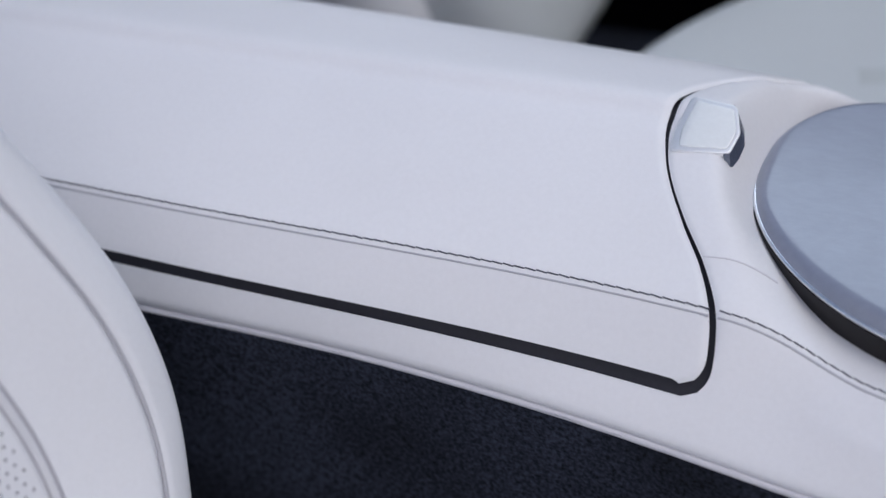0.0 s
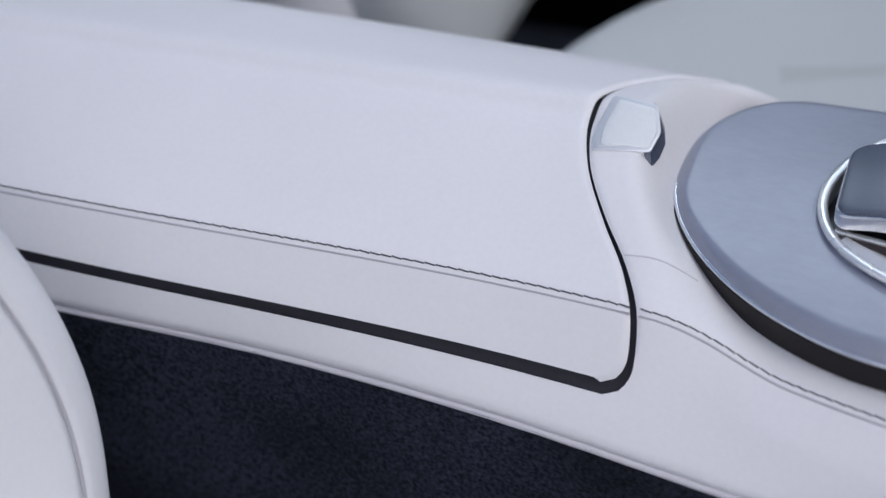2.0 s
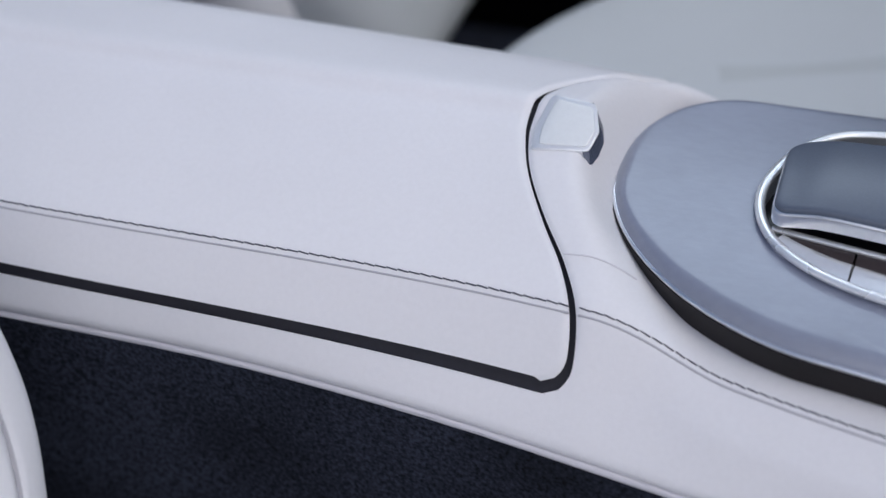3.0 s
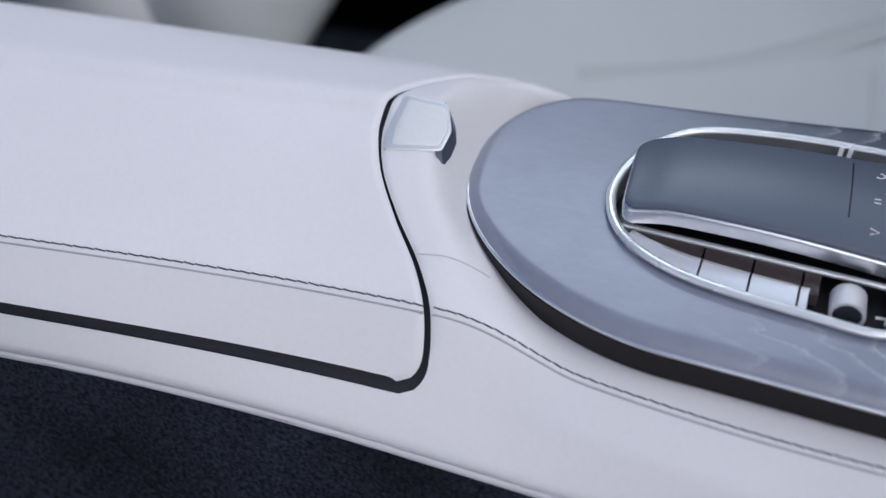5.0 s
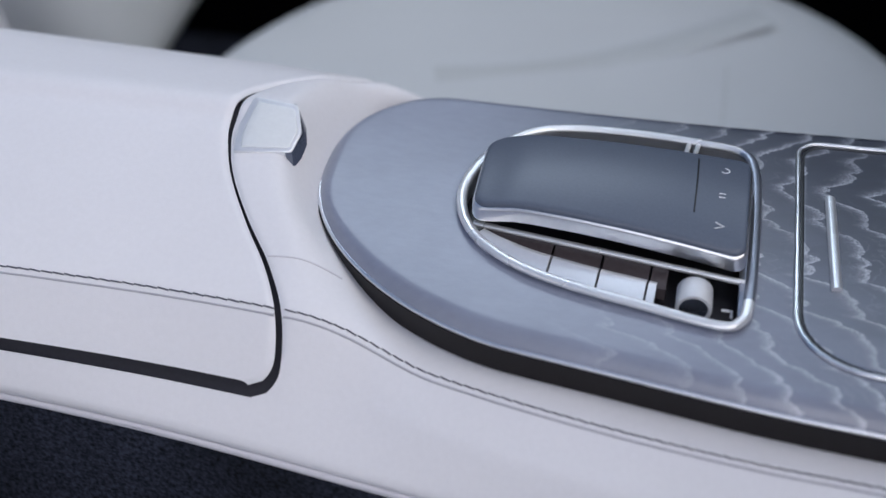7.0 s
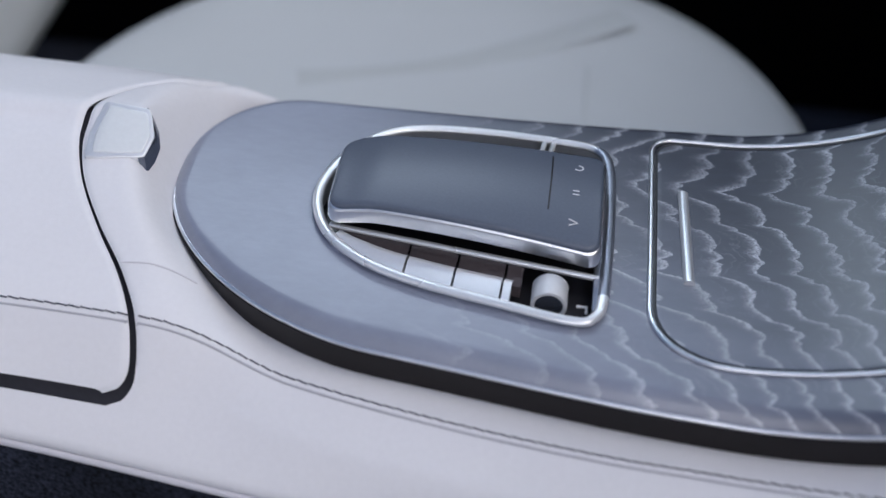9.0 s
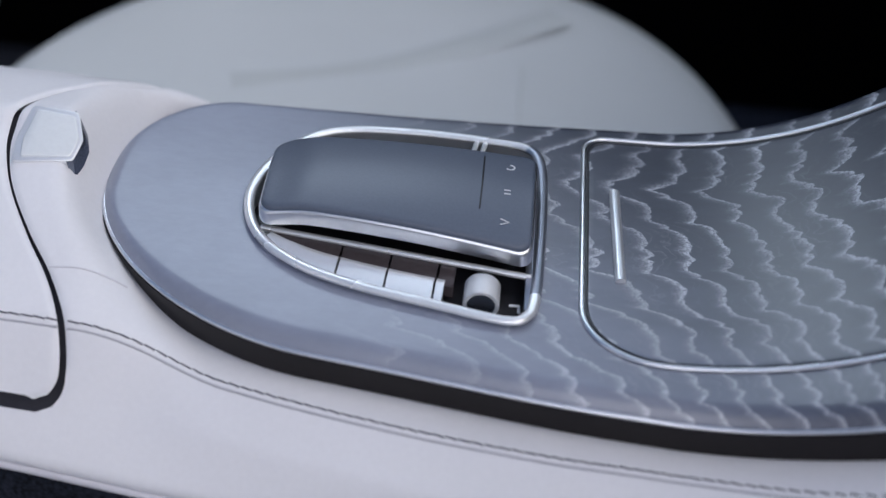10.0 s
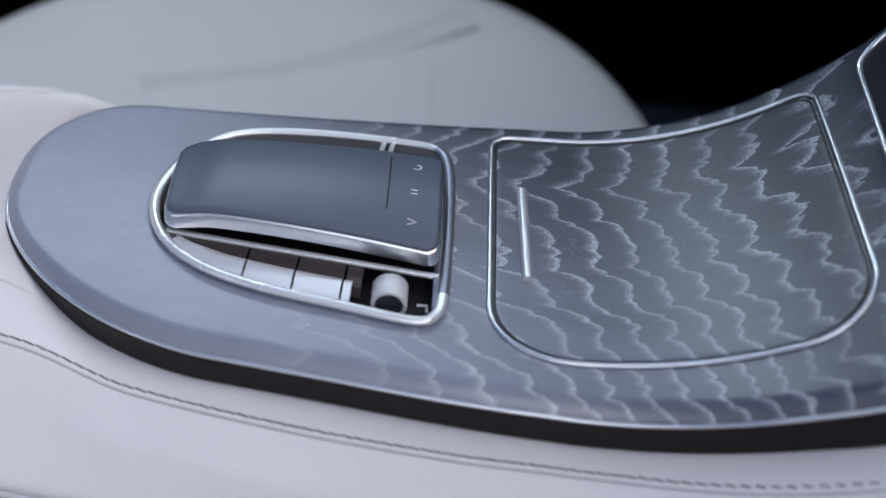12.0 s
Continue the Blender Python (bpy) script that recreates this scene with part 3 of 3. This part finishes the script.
def build_controller():
    con = thing("touch_controller", (-0.06, 0, 0.0), "touch controller with dark pad and silver keys in a chrome frame", "controller")
    loop = [Vector((p.x, p.y, 0.0009)) for p in MODULE]
    bright = [p for p in loop if not (p.x > -0.0135 and -0.045 < p.y < 0.0565)]
    first = max(range(len(bright)), key=lambda i: (bright[i] - bright[i - 1]).length)
    bright = bright[first:] + bright[:first]
    part("frame", tube(bright, 0.0023, 0.0016, False, 12), BRIGHT, con, "satin chrome frame")
    # same chrome frame, in a darker copy where it reflects dark
    part("frame_end", tube([bright[-1]] + [p for p in loop[-40:] + loop[:40] if p.x > -0.0135 and -0.045 < p.y < 0.0565] + [bright[0]], 0.0024, 0.0016, False, 12), SIDE, con, "end of the chrome frame, its dark reflection put into the colour")
    inner = [(-0.06 + (p.x + 0.06) * 0.985, 0.001 + (p.y - 0.001) * 0.985) for p in MODULE]
    part("well", prism(inner, -0.016, -0.010, 0.0), BLACK, con)
    wall = grid([[(x, y, -0.011) for x, y in inner], [(x, y, 0.0002) for x, y in inner]], close_v=True)
    part("well_wall", thicken(wall, 0.0006), SILVER, con)
    # keys on both sides
    def near_in(x):
        return -0.0335 + (x + 0.0) * -0.10
    def near_out(x):
        return smooth_at(x, (-0.124, -0.115, -0.098, -0.075, -0.042, -0.014, 0), (-0.004, -0.021, -0.0355, -0.0452, -0.0532, -0.059, -0.059))
    prof = [(0.50, -0.006), (0.505, -0.0020), (0.53, -0.0016), (0.58, -0.0016), (0.93, -0.0028), (0.95, -0.008)]
    dark_prof = [(0.0, -0.006), (0.03, -0.0024), (0.25, -0.0018), (0.48, -0.0020), (0.495, -0.005)]
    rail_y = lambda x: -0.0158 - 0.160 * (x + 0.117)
    # upper half of the keys: their dark reflection as brown strips
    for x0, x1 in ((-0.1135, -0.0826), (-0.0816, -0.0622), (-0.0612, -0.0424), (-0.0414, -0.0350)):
        part("key_reflection", thicken(strip(rail_y, near_out, x0, x1, dark_prof, 12), 0.002), KEY_DARK, con, "brown gloss strip for the dark reflection on the key's upper half")
    for sgn, spans in ((1, ((-0.113, -0.0828), (-0.0818, -0.0628), (-0.0618, -0.0432), (-0.0422, -0.0390))), (-1, ((-0.108, -0.0838), (-0.0829, -0.0636), (-0.0627, -0.0434), (-0.0425, -0.012)))):
        for x0, x1 in spans:
            if sgn == 1:
                bm = strip(rail_y, near_out, x0, x1, prof)
            else:
                bm = strip(lambda x: 0.036, lambda x: smooth_at(x, (-0.12, -0.106, -0.085, -0.055, -0.026, -0.0085), (0.038, 0.053, 0.0588, 0.0602, 0.0584, 0.054)), x0, x1, prof)
            part("key", thicken(bm, 0.003), KEY if sgn == 1 else BLACK, con, "silver key" if sgn == 1 else "dark key")
    # key symbols: a small car and a ring
    car = [(-0.0775, -0.0325), (-0.0762, -0.0308), (-0.0738, -0.0310), (-0.0722, -0.0330), (-0.0700, -0.0332), (-0.0688, -0.0345)]
    arch = [(-0.0526 + 0.0033 * math.cos(a), -0.0372 + 0.0024 * math.sin(a)) for a in np.linspace(-0.4, 3.6, 12)]
    for points in (car, arch):
        part("key_symbol", tube([Vector((x, y, -0.0009)) for x, y in points], 0.0007, 0.0004, sides=6), MARK, con, "pale printed symbol")
    for dx in (-0.0335, -0.0295):
        part("divider", block((0.0022, 0.020, 0.002), 0.0006, 2, pose(dx, 0.050, 0.0006, 0, 0, -8)), BRIGHT, con, "chrome divider")
    part("side_plate", block((0.0052, 0.078, 0.002), 0.0008, 2, pose(-0.0042, -0.0155, 0.0002)), SIDE, con, "grey satin plate beside the pad")
    # rail between pad and keys
    rail = [Vector((x, -0.0150 - 0.160 * (x + 0.117), 0.0004)) for x in np.linspace(-0.117, -0.0045, 20)]
    part("rail", tube(rail, 0.0015, 0.0013), BRIGHT, con, "slim chrome rail")
    # roller with its recess
    rec = rounded(-0.0385, -0.0062, -0.0575, -0.0335, 0.003, 4)
    part("roller_recess", prism(rec, -0.011, -0.0085, 0.0), BLACK, con)
    rows = []
    for yy, r in ((-0.0378, 0.0066), (-0.0386, 0.0073), (-0.0500, 0.0073), (-0.0506, 0.0070), (-0.0506, 0.0058), (-0.0492, 0.0056)):
        rows.append([(-0.0236 + r * math.cos(a * math.pi / 36), yy, -0.0022 + r * math.sin(a * math.pi / 36)) for a in range(72)])
    bm = grid(rows, close_v=True)
    bmesh.ops.recalc_face_normals(bm, faces=bm.faces[:])
    roller = part("roller", bm, ROLLER, con, "silver volume roller")
    hub = grid([[(-0.0236 + r * math.cos(a * math.pi / 18), yy, -0.0022 + r * math.sin(a * math.pi / 18)) for a in range(36)] for yy, r in ((-0.0492, 0.0057), (-0.0494, 0.0030), (-0.0494, 0.0001))], close_v=True)
    part("hub", thicken(hub, 0.0005), FLANK, roller, "dark hub in the roller's end")
    part("mute_mark", tube([Vector((-0.0125, -0.044, -0.006)), Vector((-0.0085, -0.044, -0.006)), Vector((-0.0085, -0.048, -0.006))], 0.0007, 0.0006, sides=6), MARK, con, "pale printed symbol")
    # pad: an arched slab on a dark foot
    def pad_z(x):
        return 0.0172 + 0.0022 * math.sin(math.pi * min(max((x + 0.118) / 0.112, 0), 1)) - 0.003 * ease(-0.095, -0.118, x)
    def pad_loop(grow):
        return dense(rounded(-0.1175 - grow, -0.0055 + grow, -0.0172 - grow, 0.0334 + grow, (0.006, 0.005, 0.010, 0.006), 6), 0.006)
    lift = lambda x, y: pad_z(x) + 0.0001 - (3.0 if y < 0.006 else 3.6) * (y - 0.006) ** 2
    def skew(loop):
        return [(x, y - (0.13 if y < 0 else 0.02) * (x + 0.117)) for x, y in loop]
    part("pad_foot", prism(skew(pad_loop(-0.004)), -0.010, -0.006, 0.0, height=lift), FOOT, con, "dark gloss foot of the pad")
    part("pad_rim", prism(skew(pad_loop(0.0008)), -0.0086, -0.0020, 0.0014, 3, lift), CHROME, con, "silver rim round the pad")
    part("pad", prism(skew(pad_loop(0.0)), -0.0024, 0.0, 0.0016, 4, lift), PAD, con, "satin dark blue-grey touch surface")
    seam = [Vector((-0.0275 - 0.0006 * (k / 10 - 0.5) ** 2, -0.0125 + 0.038 * k / 10, 0)) for k in range(11)]
    for p in seam:
        p.z = lift(p.x, p.y) + 0.0001
    part("pad_groove", tube(seam, 0.00035, 0.0002, sides=6), BLACK, con, "fine groove across the pad")
    def flat(points):
        return [Vector((x, y, lift(x, y) + 0.0002)) for x, y in points]
    arc = [(-0.0165 + 0.0019 * math.cos(a), 0.0185 + 0.0019 * math.sin(a)) for a in np.linspace(-2.4, 1.6, 10)]
    part("symbol", tube(flat(arc), 0.0004, 0.00015, sides=6), MARK, con, "pale printed symbol")
    for dy in (-0.0012, 0.0012):
        part("symbol", tube(flat([(-0.0182, 0.0 + dy), (-0.0155, 0.0 + dy)]), 0.0004, 0.00015, sides=6), MARK, con, "pale printed symbol")
    part("symbol", tube(flat([(-0.0188, -0.0202), (-0.0152, -0.0185), (-0.0188, -0.0168)]), 0.0004, 0.00015, sides=6), MARK, con, "pale printed symbol")


def build_release_button():
    but = thing("release_button", (-0.208, 0.012, 0.02), "chrome-framed silver release button set into the console", "button")
    slope = math.degrees(math.atan2(0.0105, 0.032))
    m = pose(-0.2085, 0.0115, 0.0172, slope, 5, -4)
    corners = [(-0.0162, -0.0047), (-0.0140, -0.0161), (0.0079, -0.0107), (0.0107, -0.0095), (0.0116, 0.0016), (0.0056, 0.0152), (-0.0150, 0.0150)]
    def softened(points, r):
        """The outline with its corners rounded off."""
        loop = []
        for i, p in enumerate(points):
            p, a, b = Vector(p), Vector(points[i - 1]), Vector(points[(i + 1) % len(points)])
            q0, q1 = p + (a - p).normalized() * min(r, (a - p).length * 0.4), p + (b - p).normalized() * min(r, (b - p).length * 0.4)
            loop += [tuple(q0.lerp(p, k / 4).lerp(p.lerp(q1, k / 4), k / 4)) for k in range(5)]
        return loop
    out = softened(corners, 0.0022)
    bend = lambda x, y: -0.35 * max(x + 0.001, 0) ** 1.5 - 4.0 * max(-0.009 - x, 0) ** 1.6
    cx, cy = -0.0018, 0.0004
    for name, f, z0, z1, mat, label in (("bezel", 1.0, -0.008, 0.0012, BRIGHT, "polished chrome bezel"), ("cap", 0.83, -0.001, 0.0016, CAP, "satin silver cap")):
        loop = [(cx + (x - cx) * f + (0.0006 if f < 1 else 0), cy + (y - cy) * f) for x, y in out]
        bm = prism(loop, z0, z1, 0.0006, 3, bend)
        bmesh.ops.transform(bm, matrix=m, verts=bm.verts[:])
        part(name, bm, mat, but, label)
    # front flank of the button, flaring down to a point; dark reflection painted in
    top = [(0.0040, 0.0156), (0.0085, 0.0088), (0.0117, 0.0016), (0.0112, -0.0050), (0.0106, -0.0097), (0.0080, -0.0108)]
    low = [(0.0064, 0.0142, -0.0030), (0.0112, 0.0075, -0.0042), (0.0140, 0.0000, -0.0050), (0.0138, -0.0070, -0.0058), (0.0120, -0.0132, -0.0062), (0.0092, -0.0122, -0.0040)]
    rows = []
    for (x, y), (lx, ly, lz) in zip(top, low):
        z = bend(x, y) + 0.0008
        rows.append([(x, y, z), (x + (lx - x) * 0.5, y + (ly - y) * 0.4, z * 0.5 + lz * 0.4), (lx, ly, lz), (lx - 0.0030, ly + 0.0010, lz - 0.0015)])
    bm = grid(rows)
    bmesh.ops.transform(bm, matrix=m, verts=bm.verts[:])
    part("flank", thicken(bm, 0.0008), FLANK, but, "polished front flank, its dark reflection put into the colour")


# ---- seats ----
LEAN_UP = Vector((-0.35, 0, 1)).normalized()
FACE_N = Vector((1, 0, 0.35)).normalized()


def backrest_point(y, s, h):
    return Vector((-0.38, y, -0.05)) + LEAN_UP * s + FACE_N * h


def seat_half(s):
    """Half the width of the near backrest at height s."""
    return smooth_at(s, (-0.034, -0.0216, 0.001, 0.0265, 0.056, 0.085, 0.12, 0.152, 0.25, 0.40, 0.65), (0.215, 0.2325, 0.2505, 0.2645, 0.272, 0.2730, 0.268, 0.262, 0.238, 0.21, 0.17))


def build_near_seat():
    seat = thing("car_seat", (-0.45, -0.42, -0.45), "white leather front seat with perforated panel and fine seams", "seat")
    yc = -0.415
    rows = []
    n = 90
    for j in range(300):
        v = -1 + 2 * j / 299
        v = math.copysign(1 - (1 - abs(v)) ** 1.9, v)
        row = []
        for i in range(n + 1):
            s = -0.034 + 0.68 * (i / n) ** 1.3
            w = seat_half(s)
            y = yc + v * w
            a = abs(v)
            edge = (1 - a) * w
            h = -0.028 * max(0, 1 - edge / 0.03) ** 2.0 + 0.016 * math.exp(-((edge - 0.045) / 0.04) ** 2)
            h -= 0.02 * max(0, 1 - (s + 0.034) / 0.02) ** 2
            # seam valleys
            for e, deep in ((0.046, 0.0020), (0.0935, 0.0035)):
                h -= deep * math.exp(-((edge - e) / 0.0022) ** 2)
            row.append(backrest_point(y, s, h))
        rows.append(row)
    back = part("backrest", thicken(grid(rows), 0.01), SEAT_WHITE, seat)
    # side closing
    rows = []
    for i in range(40):
        s = -0.034 + 0.68 * i / 39
        w = seat_half(s)
        rows.append([backrest_point(yc + w - 0.0004, s, -0.03 - 0.10 * k / 5) + Vector((0, -0.012 * (k / 5) ** 2, 0)) for k in range(6)])
    part("bolster_side", thicken(grid(rows), 0.006), SEAT_WHITE, seat)
    def on(edge, s):
        w = seat_half(s)
        h = 0.016 * math.exp(-((edge - 0.045) / 0.04) ** 2) - 0.028 * max(0, 1 - edge / 0.03) ** 2.0 - 0.02 * max(0, 1 - (s + 0.034) / 0.02) ** 2
        return backrest_point(yc + w - edge, s, h + 0.0002)
    for e in (0.046, 0.0912, 0.0960):
        part("seam", tube([on(e, -0.03 + 0.005 * k) - FACE_N * 0.0009 for k in range(60)], 0.0008, 0.0008, sides=6, ups=[FACE_N] * 60), SEAM, seat, "fine seam line")
    # perforations of the centre panel, a pattern too fine to count
    bm = bmesh.new()
    for a in range(26):
        for b in range(44):
            e, s = 0.102 + a * 0.0044 + (b % 2) * 0.0023, -0.01 + b * 0.0042
            c = on(e, s) + FACE_N * 0.0006
            vs = [bm.verts.new(c + Vector((0, 0.0007 * math.cos(q * math.pi / 3), 0)) + LEAN_UP * 0.0007 * math.sin(q * math.pi / 3)) for q in range(6)]
            bm.faces.new(vs)
    bmesh.ops.recalc_face_normals(bm, faces=bm.faces[:])
    tagged(part("perforation", bm, HOLE, back), kind="stuff")
    # cushion below the backrest, out of the way of the console
    rows = cushion_rows((-0.13, -0.47), 0.28, 0.25, -0.19, 0.12)
    part("cushion", grid(rows, close_v=True), SEAT_WHITE, seat)


def cushion_rows(c, ax, ay, z, depth, power=2.0, skew=0.0, front=2.0):
    """A padded cushion as rings from its lower rim to the middle of its crown."""
    rows = []
    for r, dz in ((0.99, -depth), (1.0, -depth * 0.55), (0.995, -depth * 0.28), (0.975, -depth * 0.13), (0.94, -depth * 0.055), (0.89, -depth * 0.02), (0.8, 0), (0.6, 0.004), (0.4, 0.006), (0.2, 0.007), (0.01, 0.007)):
        row = []
        for k in range(96):
            a = 2 * math.pi * k / 96
            ca, sa = math.cos(a), math.sin(a)
            px, py = math.copysign(abs(ca) ** (2 / (front if ca > 0 else power)), ca) * ax * r, math.copysign(abs(sa) ** (2 / power), sa) * ay * r
            row.append((c[0] + px + skew * py, c[1] + py, z + dz))
        rows.append(row)
    return rows


def build_far_seat():
    seat = thing("car_seat", (-0.11, 0.35, -0.45), "pale grey leather front seat beyond the console", "seat")
    bm = grid(cushion_rows((-0.108, 0.215), 0.256, 0.29, -0.13, 0.16, 2.0, 0.03, 2.25), close_v=True)
    bmesh.ops.recalc_face_normals(bm, faces=bm.faces[:])
    part("cushion", bm, GREY_SEAT, seat)
    # soft shade along the crease, laid on as a darker strip
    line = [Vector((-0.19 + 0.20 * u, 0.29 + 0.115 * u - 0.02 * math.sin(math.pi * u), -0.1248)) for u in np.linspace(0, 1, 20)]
    part("seam", tube(line, 0.012, 0.0014, sides=8), CREASE_SHADE, seat, "darker strip, painted shade of the crease between bolster and seat panel")
    part("seam", tube([Vector((-0.012, 0.26, -0.1245)), Vector((-0.012, 0.3, -0.1245)), Vector((-0.012, 0.335, -0.1245))], 0.0009, 0.0007, sides=8), CREASE_SHADE, seat, "fine seam line")
    # backrest, leaning: shaded front in grey, lit side in white, put into the colours
    part("backrest", block((0.14, 0.40, 0.62), 0.05, 5, pose(-0.552, 0.52, 0.05, 0, -16, 0)), GREY_SEAT, seat)
    part("bolster", block((0.10, 0.10, 0.55), 0.04, 5, pose(-0.585, 0.335, 0.03, 0, -16, 0)), SEAT_WHITE, seat, "white side bolster")
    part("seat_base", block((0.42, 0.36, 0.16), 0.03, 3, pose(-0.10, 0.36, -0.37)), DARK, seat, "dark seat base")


# ---- cabin round it ----
def build_cabin():
    tagged(link_mesh("floor", block((2.6, 1.7, 0.02), 0, 1, pose(-0.1, 0, -0.46)), CARPET, False), "charcoal carpet floor of the car", "floor", kind="structure")
    # openings sized to the lamps; the pale near side is added as a bounce
    for name, y, openings in (("wall_near", -0.86, ((-0.33, 0.89, 0.30),)), ("wall_far", 0.86, ((-0.56, -0.02, 0.60), (0.06, 0.50, 0.765)))):
        bm = bmesh.new()
        pieces = [(-1.4, openings[0][0], -0.47, 0.85), (openings[-1][1], 1.2, -0.47, 0.85), (-1.4, 1.2, 0.85, 0.90)]
        pieces += [(x0, x1, -0.47, sill) for x0, x1, sill in openings]
        pieces += [(a[1], b[0], -0.47, 0.85) for a, b in zip(openings, openings[1:])]
        for x0, x1, z0, z1 in pieces:
            bmesh.ops.create_cube(bm, size=1, matrix=Matrix.Translation(((x0 + x1) / 2, y, (z0 + z1) / 2)) @ Matrix.Diagonal((x1 - x0, 0.06, z1 - z0, 1)))
        tagged(link_mesh(name, bm, DOOR if y < 0 else DARK, False), "unseen pale side of the cabin, open for the near fill lamp" if y < 0 else "dark side of the cabin with openings for the lamps", "wall", kind="structure")
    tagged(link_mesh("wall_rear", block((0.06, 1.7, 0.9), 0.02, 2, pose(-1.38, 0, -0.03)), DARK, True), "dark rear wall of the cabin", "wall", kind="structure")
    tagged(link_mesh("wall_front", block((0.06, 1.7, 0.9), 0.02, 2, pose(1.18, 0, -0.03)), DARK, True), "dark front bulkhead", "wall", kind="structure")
    # unseen dark blocks, added to keep light off the footwells and the tray
    dash = thing("dashboard", (0.7, 0, -0.2), "unseen black dashboard added to shade the footwells", "dashboard")
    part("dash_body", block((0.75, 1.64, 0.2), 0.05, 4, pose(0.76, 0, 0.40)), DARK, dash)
    part("tray_shade", block((0.30, 0.26, 0.20), 0.03, 4, pose(0.40, 0.0, 0.36)), DARK, dash, "unseen dark block added to shade the tray and lid")


build_console()
build_armrest()
build_panel()
build_lid()
build_front_tray()
build_controller()
build_release_button()
build_near_seat()
build_far_seat()
build_cabin()
